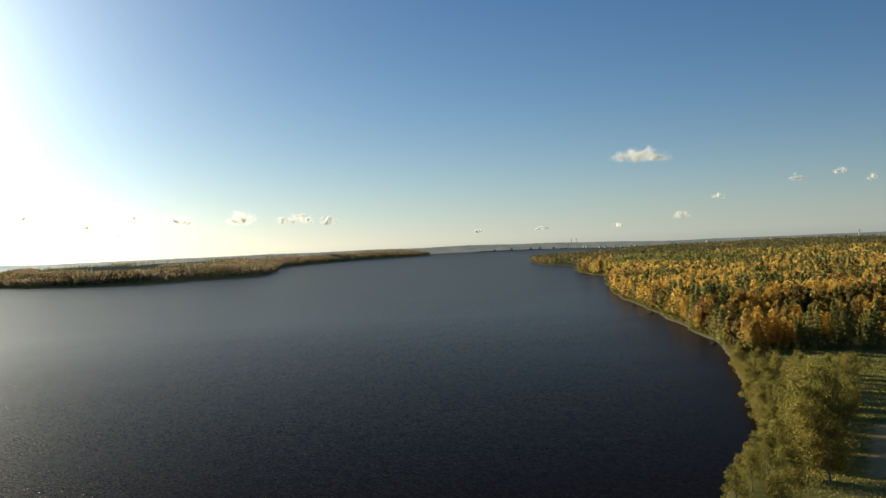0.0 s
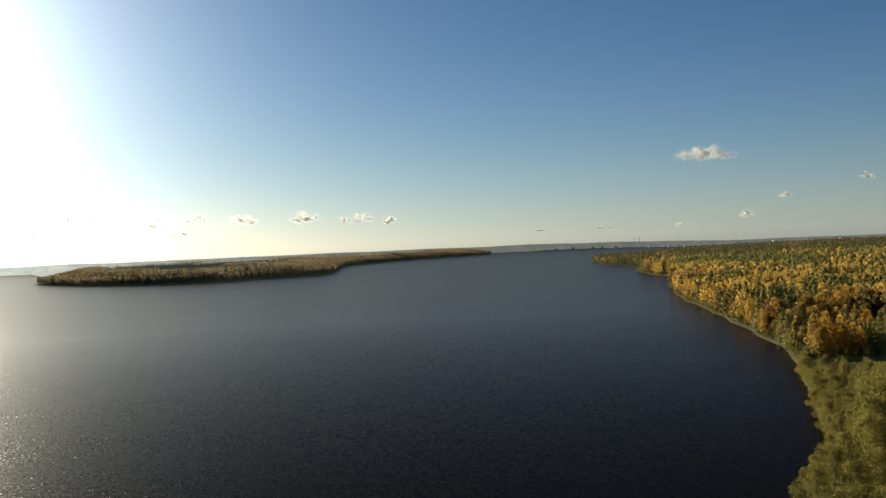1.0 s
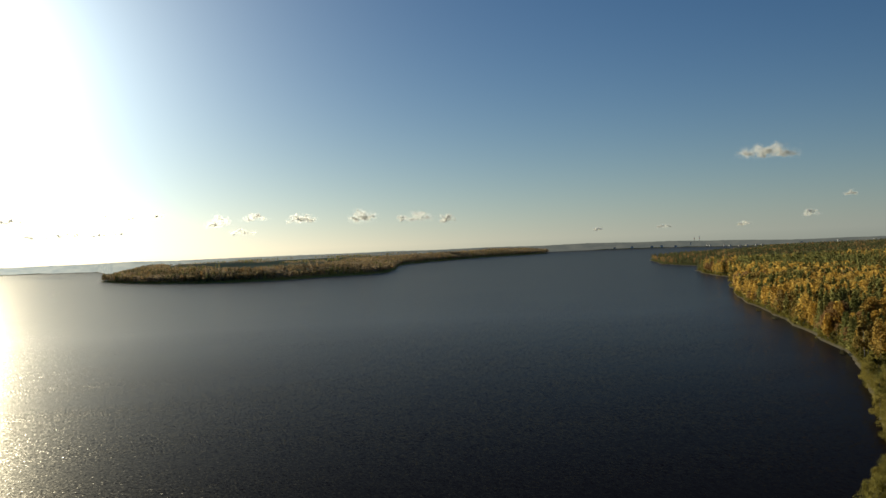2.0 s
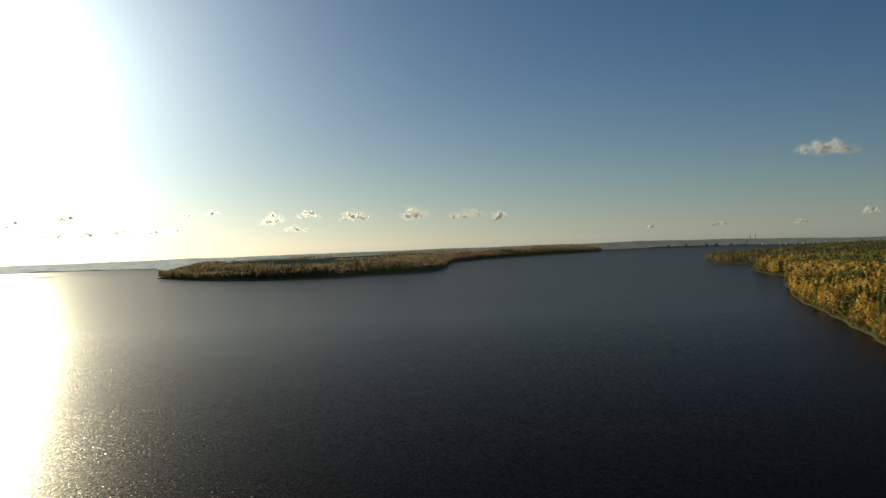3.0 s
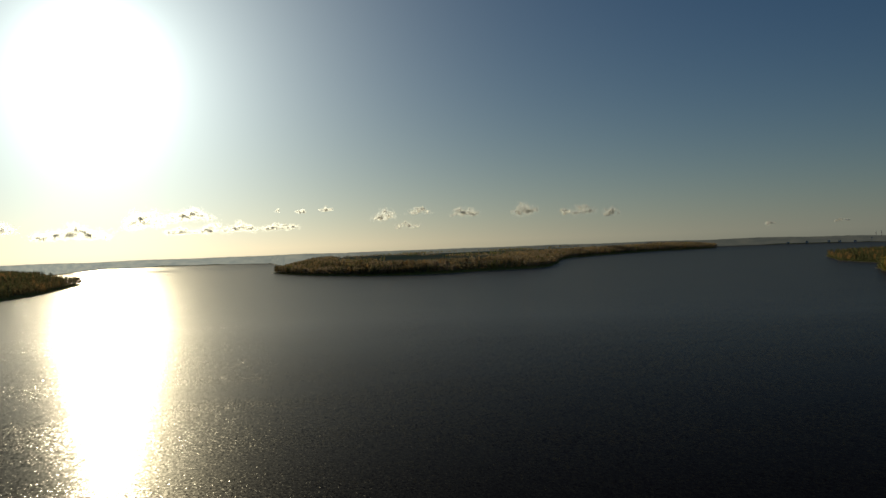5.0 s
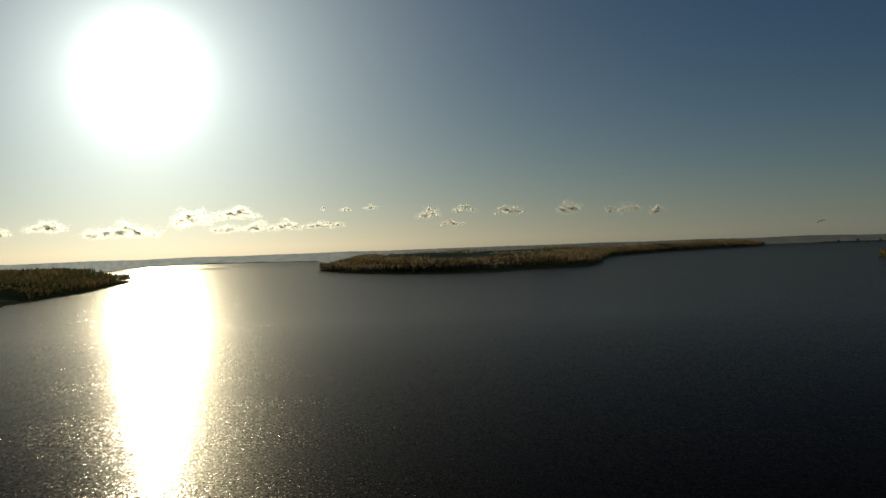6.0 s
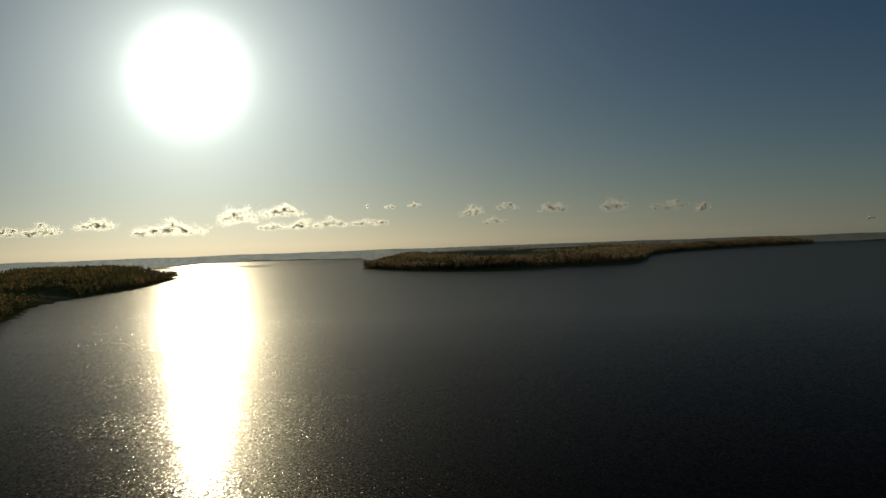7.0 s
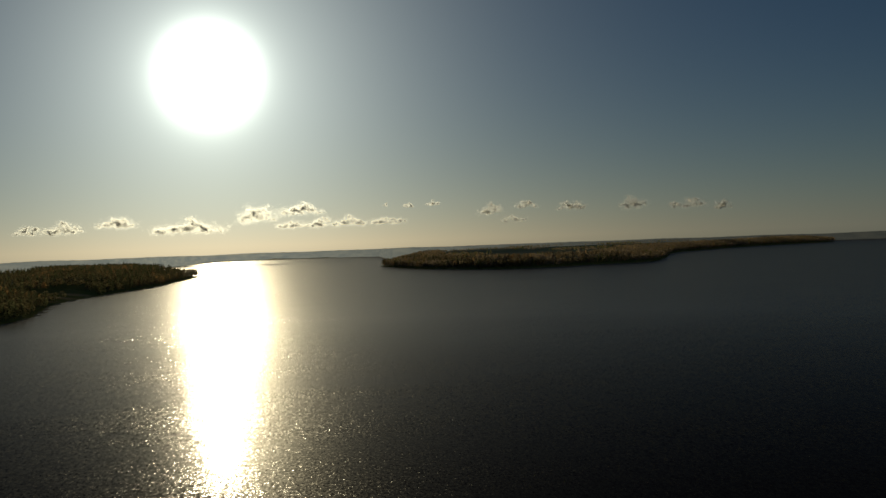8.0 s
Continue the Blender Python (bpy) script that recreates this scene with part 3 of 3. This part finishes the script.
plant("willow", tall, 300, 19000, 0.0076, "tall shore willows", "tall olive-green willow with pale bare stems")
low += [(q.x + rs.uniform(-1.4, 1.0), q.y + rs.uniform(-1.5, 1.5), rs.uniform(6, 10)) for q in smooth_line(EAST_SHORE[3:10], 6.5)]
plant("willow", low, 320, 8000, 0.0108, "shore willows")
# low bushes between the wood and the meadow, and along the water's edge
bushes = [(140 + 5.0 * k + rs.uniform(-2, 2), 466 - 2.7 * k + rs.uniform(-4, 4), rs.uniform(3, 6)) for k in range(24)]
line = smooth_line(EAST_SHORE[9:17], 6.0)
bushes += [(q.x + rs.uniform(1.5, 4), q.y + rs.uniform(-2, 2), rs.uniform(2.5, 5.5)) for q in line if rs.random() < 0.75]
bushes += [(q.x + rs.uniform(5, 9), q.y + rs.uniform(-2, 2), rs.uniform(4, 7)) for q in line if rs.random() < 0.6]
plant("willow", [(q.x + rs.uniform(0.4, 2.2), q.y + rs.uniform(-1.5, 1.5), rs.uniform(1.8, 4.2)) for q in smooth_line(EAST_SHORE[9:20], 6.0)], 350, 420, 0.05,
      "shrubs on the sandy bank", "low green-yellow shrub on the narrow sandy bank", 1.7, "shrub")
plant("willow", bushes, 340, 700, 0.042, "bushes at the water's edge", "low green-yellow bush at the water's edge", 1.5, "bush")
trees = [(q.x + rs.uniform(2.5, 6), q.y + rs.uniform(-3, 3), rs.uniform(6, 12)) for q in smooth_line(EAST_SHORE[10:17], 6.5)]
plant("aspen", trees[::2], 380, 700, 0.03, "small trees on the bank", "small green-yellow tree on the lake bank", 1.25)
plant("oak", trees[1::4], 390, 700, 0.03, "small trees on the bank", "small rust-brown tree on the lake bank", 1.2)
plant("birch", trees[3::4], 400, 700, 0.03, "small trees on the bank", "small golden birch on the lake bank", 1.25)
young = [(146 + 4.0 * k + rs.uniform(-2, 2), 469 - 2.3 * k + rs.uniform(-4, 4), rs.uniform(3, 7)) for k in range(28)]
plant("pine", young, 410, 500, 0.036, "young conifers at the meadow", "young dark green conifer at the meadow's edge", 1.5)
shrubs = [(142 + 2.6 * k + rs.uniform(-2, 2), 478 - 1.2 * k + rs.uniform(-4, 4), rs.uniform(3.5, 6)) for k in range(8)]
plant("birch", shrubs, 420, 500, 0.036, "yellow shrubs near the bend", "low bright yellow birch shrub near the shore", 1.5)
scrub = [(rs.uniform(128, 190), rs.uniform(372, 440), rs.uniform(1.5, 3.5)) for k in range(26)]
scrub = [(x, y, h) for x, y, h in scrub if y < 452 - (x - 140) * 0.55 and x > 136 - (y - 400) * 0.1]
plant("willow", scrub, 360, 500, 0.046, "bushes on the meadow", "low dark green bush on the rough meadow", 1.7, "bush")

ANY = lambda x, y, d: d > 1.5
q = scatter(120, 700, EDGE - 10, 1000, 7.8, lambda x, y, d: (d > 1.5) & (y > EDGE), 31)
woods("east_wood", "* of the east shore wood", q[0], q[1], 41, 420, 0.033, 18.5, 0.04, 0.0)
q = scatter(300, 700, 300, EDGE, 8, lambda x, y, d: (x > 328), 32)
woods("east_wood", "* of the east shore wood", q[0], q[1], 42, 70, 0.075, 18.0)
q = scatter(120, 1200, 1000, 1700, 9.0, ANY, 33)
woods("middle_wood", "* further along the shore", q[0], q[1], 43, 160, 0.054, 18.0, 0.06, 0.0)
q = scatter(120, 1500, 1700, 2900, 11.5, ANY, 34)
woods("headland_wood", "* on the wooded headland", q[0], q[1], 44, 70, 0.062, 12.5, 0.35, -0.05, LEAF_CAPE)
q = scatter(300, 2000, 2850, 4900, 15, lambda x, y, d: (d > 8) & (np.hypot(x, y) < 3800) & (waves(x, y, 700, 8) > -0.25), 35)
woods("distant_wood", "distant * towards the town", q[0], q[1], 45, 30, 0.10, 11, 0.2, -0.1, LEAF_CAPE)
q = scatter(-1750, 0, 1900, 4850, 10.5, lambda x, y, d: (d > 3) & (d < 145) & (x > -1430), 36)
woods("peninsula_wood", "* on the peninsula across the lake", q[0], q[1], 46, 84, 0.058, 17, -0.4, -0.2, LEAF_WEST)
q = scatter(-4800, 100, 2300, 4900, 20, lambda x, y, d: (d > 150) & (np.degrees(np.arctan2(x, y)) > -23.5) & (np.hypot(x, y) < 4650) & ((waves(x, y, 520, 9) > 0.26) | ((x < -1700) & (d < 500) & (np.hypot(x, y) < 4300))), 37)
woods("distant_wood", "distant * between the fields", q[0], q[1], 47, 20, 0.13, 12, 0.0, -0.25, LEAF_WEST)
q = scatter(-2700, -500, 300, 2900, 11.5, lambda x, y, d: (d > 3) & (d < 280) & (x + y < 1400) & (from_track(x + 12, y - 12) > 26), 38)
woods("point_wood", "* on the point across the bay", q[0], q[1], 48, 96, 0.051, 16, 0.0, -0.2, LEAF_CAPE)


def meadow(name, label, x0, x1, y0, y1, count, tall, seed, keep):
    """Rough grass standing in tufts on a stretch of ground."""
    rs = np.random.RandomState(seed)
    px, py = rs.uniform(x0, x1, count), rs.uniform(y0, y1, count)
    d = inland(px, py)
    ok = (d > 1.5) & keep(px, py) & (waves(px, py, 14, seed) + rs.normal(0, 0.5, count) > -0.7)
    px, py, z = px[ok], py[ok], land_height(px, py, d)[ok]
    n = len(px)
    base = np.stack([px, py, z - 0.05], 1)
    a = rs.uniform(0, 3.14, n)
    side = np.stack([np.cos(a), np.sin(a), np.zeros(n)], 1) * rs.uniform(0.07, 0.17, (n, 1))
    tip = np.stack([rs.normal(0, 0.18, n), rs.normal(0, 0.18, n), rs.uniform(0.5, 1.2, n) * tall], 1)
    v = np.stack([base - side, base + side, base + tip + side * 0.5, base + tip - side * 0.6], 1).reshape(-1, 3)
    me = bpy.data.meshes.new(name)
    me.from_pydata(v.tolist(), [], np.arange(4 * n).reshape(-1, 4).tolist())
    me.attributes.new("tint", "FLOAT", "POINT").data.foreach_set("value", np.repeat(np.clip(0.5 + 0.6 * waves(px, py, 40, seed + 1) + rs.uniform(-0.2, 0.2, n), 0, 1), 4))
    me.materials.append(GRASS)
    tagged(new(name, me), label, "grass", kind="stuff")


GRASS = leaf_material("meadow_grass", [(0.16, 0.16, 0.045), (0.22, 0.205, 0.055), (0.29, 0.24, 0.075), (0.24, 0.215, 0.06)])
meadow("meadow_grass", "rough yellow-green grass on the meadow beside the wood", 118, 250, 330, 474, 90000, 0.34, 71, lambda x, y: y < wood_edge(x) + 3)
meadow("shore_grass", "dry olive grass under the shore willows", 78, 150, 205, 332, 16000, 0.35, 72,
       lambda x, y: np.hypot((x - 109 - (y - 240) * 0.45) / 11, np.maximum(np.abs(y - 250) - 25, 0) / 8) > 0.8)


def reed_bed(x, y, long, wide, turn, seed):
    """Upright reed blades standing in the shallows."""
    rs = np.random.RandomState(seed)
    bm = bmesh.new()
    for _ in range(700):
        u, w = rs.normal(0, 0.4) * long / 2, rs.normal(0, 0.4) * wide / 2
        px, py = x + u * math.cos(turn) - w * math.sin(turn), y + u * math.sin(turn) + w * math.cos(turn)
        h, a, b = rs.uniform(1.0, 2.3), rs.uniform(0, 6.28), rs.uniform(0.06, 0.14)
        lx, ly = rs.normal(0, 0.25), rs.normal(0, 0.25)
        q = [bm.verts.new(p) for p in ((px - b * math.cos(a), py - b * math.sin(a), -0.3), (px + b * math.cos(a), py + b * math.sin(a), -0.3), (px + lx, py + ly, h))]
        bm.faces.new(q)
    me = bpy.data.meshes.new("reeds")
    bm.to_mesh(me)
    me.materials.append(REED)
    tagged(new("reeds", me), "dull green-brown reeds standing in shallow water", "reeds", kind="stuff")


REED = plain_material("reed", [(0.3, (0.16, 0.14, 0.06)), (0.7, (0.28, 0.23, 0.10))], 0.8)
reed_bed(150.5, 735, 14, 4, 1.5, 61)
reed_bed(153.0, 810, 9, 3, 1.5, 62)
reed_bed(139.0, 520, 8, 2.5, 1.4, 63)

# ---------------------------------------------------------------- clouds
def cloud_material():
    m, t = material("cloud")
    d = node(t, "ShaderNodeBsdfDiffuse", in_Color=(0.97, 0.95, 0.92, 1), in_Roughness=0.0)
    tl = node(t, "ShaderNodeBsdfTranslucent", in_Color=(0.98, 0.96, 0.92, 1))
    a = node(t, "ShaderNodeMixShader", in_0=0.6, in_1=d.outputs[0], in_2=tl.outputs[0])
    # droplets send much of the sun's light on ahead
    ahead = node(t, "ShaderNodeBsdfGlass", in_Color=(1, 0.99, 0.96, 1), in_Roughness=0.95, in_IOR=1.25)
    a = node(t, "ShaderNodeMixShader", in_0=0.34, in_1=a.outputs[0], in_2=ahead.outputs[0])
    a = node(t, "ShaderNodeMixShader", in_0=0.36, in_1=a.outputs[0], in_2=node(t, "ShaderNodeBsdfTransparent").outputs[0])
    node(t, "ShaderNodeOutputMaterial", in_Surface=a.outputs[0])
    return m


CLOUD = cloud_material()


def cloud(az, el, wide, high, seed, far=4600.0):
    """A small cumulus out of fine flecks of vapour: heaped puffs over a flatter base, thinning out to a frayed rim."""
    rs = np.random.RandomState(seed)
    high = high * 1.25
    n = 7 + int(wide / 9)
    x = rs.normal(0, 0.24, n).clip(-0.5, 0.5)
    heap = 0.45 + 0.55 * np.sin(np.linspace(0.3, 5.5, n) + rs.uniform(0, 6.28))[np.argsort(np.argsort(x))] ** 2
    top = np.clip(1.05 - np.abs(x) * 1.7, 0.15, 1) * heap
    c = np.stack([x * wide, rs.normal(0, 0.06, n) * wide, rs.uniform(0.05, 1, n) * top * high * 0.8], 1)
    r = rs.uniform(0.55, 1.0, n) * np.clip(high * 0.34, 5, wide * 0.2) * (1.1 - 0.35 * c[:, 2] / high)
    count = int(80 + wide * high * 1.05)
    pick = rs.choice(n, count, p=r ** 2 / (r ** 2).sum())
    u = rs.normal(0, 1, (count, 3))
    u /= np.linalg.norm(u, axis=1, keepdims=True)
    p = c[pick] + u * r[pick][:, None] * np.abs(rs.normal(0.0, 0.62, count))[:, None] * np.array([1.45, 1.2, 0.85])
    p[:, 2] = np.where(p[:, 2] < 0, p[:, 2] * 0.6, p[:, 2])
    for size, push in ((0.35, 0.16), (0.12, 0.07)):
        p += np.array([noise.noise_vector(Vector(q) / (high * size + 4) + Vector((seed, 0, 0))) for q in p]) * high * push
    v, f, nor = leaf_cards(rs, p, u, 1.55, 0.05)
    me = bpy.data.meshes.new("cloud")
    me.from_pydata(v.tolist(), [], f.tolist())
    me.materials.append(CLOUD)
    ob = new("cloud", me)
    a = radians(az)
    ob.matrix_world = pose(math.sin(a) * far, math.cos(a) * far, 63.0 + far * math.tan(radians(el)) - high * 0.4, 0, 0, -az)
    tagged(ob, "small white fair-weather cumulus low over the horizon", "cloud", "cumulus clouds", "stuff")


DEG = 80.0   # metres to a degree at the clouds' distance
CLOUDS = [(11.3, 4.45, 2.9, 0.8), (13.5, 0.95, 0.8, 0.4), (15.5, 1.85, 0.7, 0.25), (19.7, 2.65, 0.6, 0.4), (22.0, 2.85, 0.7, 0.3), (23.5, 2.45, 0.5, 0.35),
          (10.0, 0.5, 0.6, 0.3), (5.7, 0.5, 0.7, 0.2), (2.1, 0.5, 0.5, 0.25), (-32.7, 2.0, 1.9, 1.0), (-30.3, 2.2, 2.0, 0.8), (-40.4, 1.7, 1.9, 0.7),
          (-43.1, 1.4, 2.2, 0.6), (-36.6, 1.4, 3.6, 0.9)]
CLOUDS2 = [(-30.8, 1.3, 1.6, 0.5), (-29.2, 1.35, 1.5, 0.6), (-27.6, 1.4, 1.6, 0.6), (-25.3, 1.35, 2.0, 0.45), (-25.5, 2.2, 0.3, 0.25), (-24.2, 2.15, 0.6, 0.3),
           (-22.7, 2.2, 0.9, 0.25), (-19.4, 1.8, 1.3, 0.6), (-17.4, 2.0, 1.0, 0.5), (-18.2, 1.15, 1.3, 0.35), (-14.8, 1.8, 2.0, 0.5), (-11.5, 1.85, 1.5, 0.8),
           (-9.1, 1.6, 0.7, 0.4), (-8.1, 1.7, 1.2, 0.6), (-6.6, 1.55, 1.0, 0.6), (-44.8, 1.35, 1.4, 0.5)]
for i, (az, el, w, h) in enumerate(CLOUDS + CLOUDS2):
    cloud(az, el, w * DEG, h * DEG, 50 + i)

# ---------------------------------------------------------------- the town on the far shore
def part(name, bm, mat, parent, label=""):
    me = bpy.data.meshes.new(name)
    bm.to_mesh(me)
    bm.free()
    me.materials.append(mat)
    ob = new(name, me)
    ob.parent = parent
    return tagged(ob, label)


def box(bm, x0, x1, y0, y1, z0, z1):
    m = Matrix.Translation(((x0 + x1) / 2, (y0 + y1) / 2, (z0 + z1) / 2)) @ Matrix.Diagonal((x1 - x0, y1 - y0, z1 - z0, 1))
    bmesh.ops.create_cube(bm, size=1.0, matrix=m)
    return bm


def stand(az, r, sink=0.5, turn=0.0):
    """A spot on the land, by bearing and distance, facing the camera's side of the lake but for a turn."""
    a = radians(az)
    x, y = r * math.sin(a), r * math.cos(a)
    return pose(x, y, max(0.3, float(land_height([x], [y])[0])) - sink, 0, 0, -az + turn)


def block(az, r, wide, deep, high, wall, label):
    """A flat-roofed block with rows of windows towards the lake."""
    ob = new("apartment_block")
    part("wall", box(bmesh.new(), -wide / 2, wide / 2, 0, deep, 0, high), wall, ob)
    part("roof", box(bmesh.new(), -wide / 2 - 0.3, wide / 2 + 0.3, -0.3, deep + 0.3, high, high + 0.7), ROOFING, ob, "dark flat roof")
    for k in range(int(high / 3)):
        part("window", box(bmesh.new(), -wide / 2 + 1, wide / 2 - 1, -0.06, 0.0, 3 * k + 1.2, 3 * k + 1.8), GLASS_DARK, ob, "dark window row")
    ob.matrix_basis = stand(az, r, turn=-80)
    tagged(ob, label, "building", "buildings of the far town")


def gable_house(az, r, wide, deep, high):
    ob = new("house")
    part("wall", box(bmesh.new(), -wide / 2, wide / 2, 0, deep, 0, high), PLASTER, ob)
    bm = bmesh.new()
    w, e = wide / 2 + 0.4, 0.5
    pts = [bm.verts.new(p) for p in ((-w, -e, high), (w, -e, high), (w, deep + e, high), (-w, deep + e, high), (-w, deep / 2, high + deep * 0.4), (w, deep / 2, high + deep * 0.4))]
    for q in ((0, 1, 5, 4), (2, 3, 4, 5), (0, 4, 3), (1, 2, 5), (3, 2, 1, 0)):
        bm.faces.new([pts[i] for i in q])
    part("roof", bm, ROOFING, ob, "dark pitched roof")
    for x in (-wide * 0.3, 0.0, wide * 0.3):
        part("window", box(bmesh.new(), x - 0.7, x + 0.7, -0.06, 0, 1.2, 2.6), GLASS_DARK, ob, "dark window")
    ob.matrix_basis = stand(az, r, turn=-80)
    tagged(ob, "small white house with dark roof by the water", "house", "houses on the far shore")


def chimney(az, r, high, rad):
    """A tall stack with red and white bands."""
    ob = new("chimney")
    n = 7
    for k in range(n):
        bm = bmesh.new()
        t0, t1 = 1 - 0.35 * k / n, 1 - 0.35 * (k + 1) / n
        bmesh.ops.create_cone(bm, cap_ends=True, segments=12, radius1=rad * t0, radius2=rad * t1, depth=high / n,
                              matrix=Matrix.Translation((0, 0, high * (k + 0.5) / n)))
        part("band", bm, RED_PAINT if k % 2 else PLASTER, ob)
    ob.matrix_basis = stand(az, r)
    tagged(ob, "tall red and white banded power plant chimney", "chimney", "chimneys of the far town")


def water_tower(az, r, high):
    ob = new("water_tower")
    bm = bmesh.new()
    bmesh.ops.create_cone(bm, cap_ends=True, segments=12, radius1=2.6, radius2=2.0, depth=high, matrix=Matrix.Translation((0, 0, high / 2)))
    part("shaft", bm, PLASTER, ob)
    bm = bmesh.new()
    bmesh.ops.create_cone(bm, cap_ends=True, segments=14, radius1=2.4, radius2=4.2, depth=5, matrix=Matrix.Translation((0, 0, high + 2.5)))
    part("tank", bm, PLASTER, ob)
    ob.matrix_basis = stand(az, r)
    tagged(ob, "white water tower above the distant woods", "tower")


rs = random.Random(12)
block(7.1, 4728, 30, 18, 17, PLASTER, "large white power plant hall in the far town")
chimney(7.35, 4730, 42, 1.7)
chimney(7.62, 4690, 46, 1.7)
for az in (2.9, 4.0, 4.9, 5.6, 6.4, 8.2):
    block(az + rs.uniform(-0.15, 0.15), ridge_distance(az) - rs.uniform(14, 22), rs.uniform(8, 15), 10, rs.uniform(5, 9), PLASTER,
          "pale apartment block in the distant town")
for az in (8.9, 9.2, 9.7, 10.1, 10.6, 10.9, 8.5, 8.0):
    r = 4230 + (10.3 - az) * 140
    gable_house(az, r + rs.uniform(45, 80), rs.uniform(9, 14), 8, rs.uniform(3.5, 5.5))
for az in (12.9, 14.8, 16.6, 18.2, 19.9):
    block(az, rs.uniform(4130, 4200), rs.uniform(10, 20), 10, rs.uniform(6, 9), PLASTER, "low white building behind the woods")
water_tower(22.7, 4150, 24)
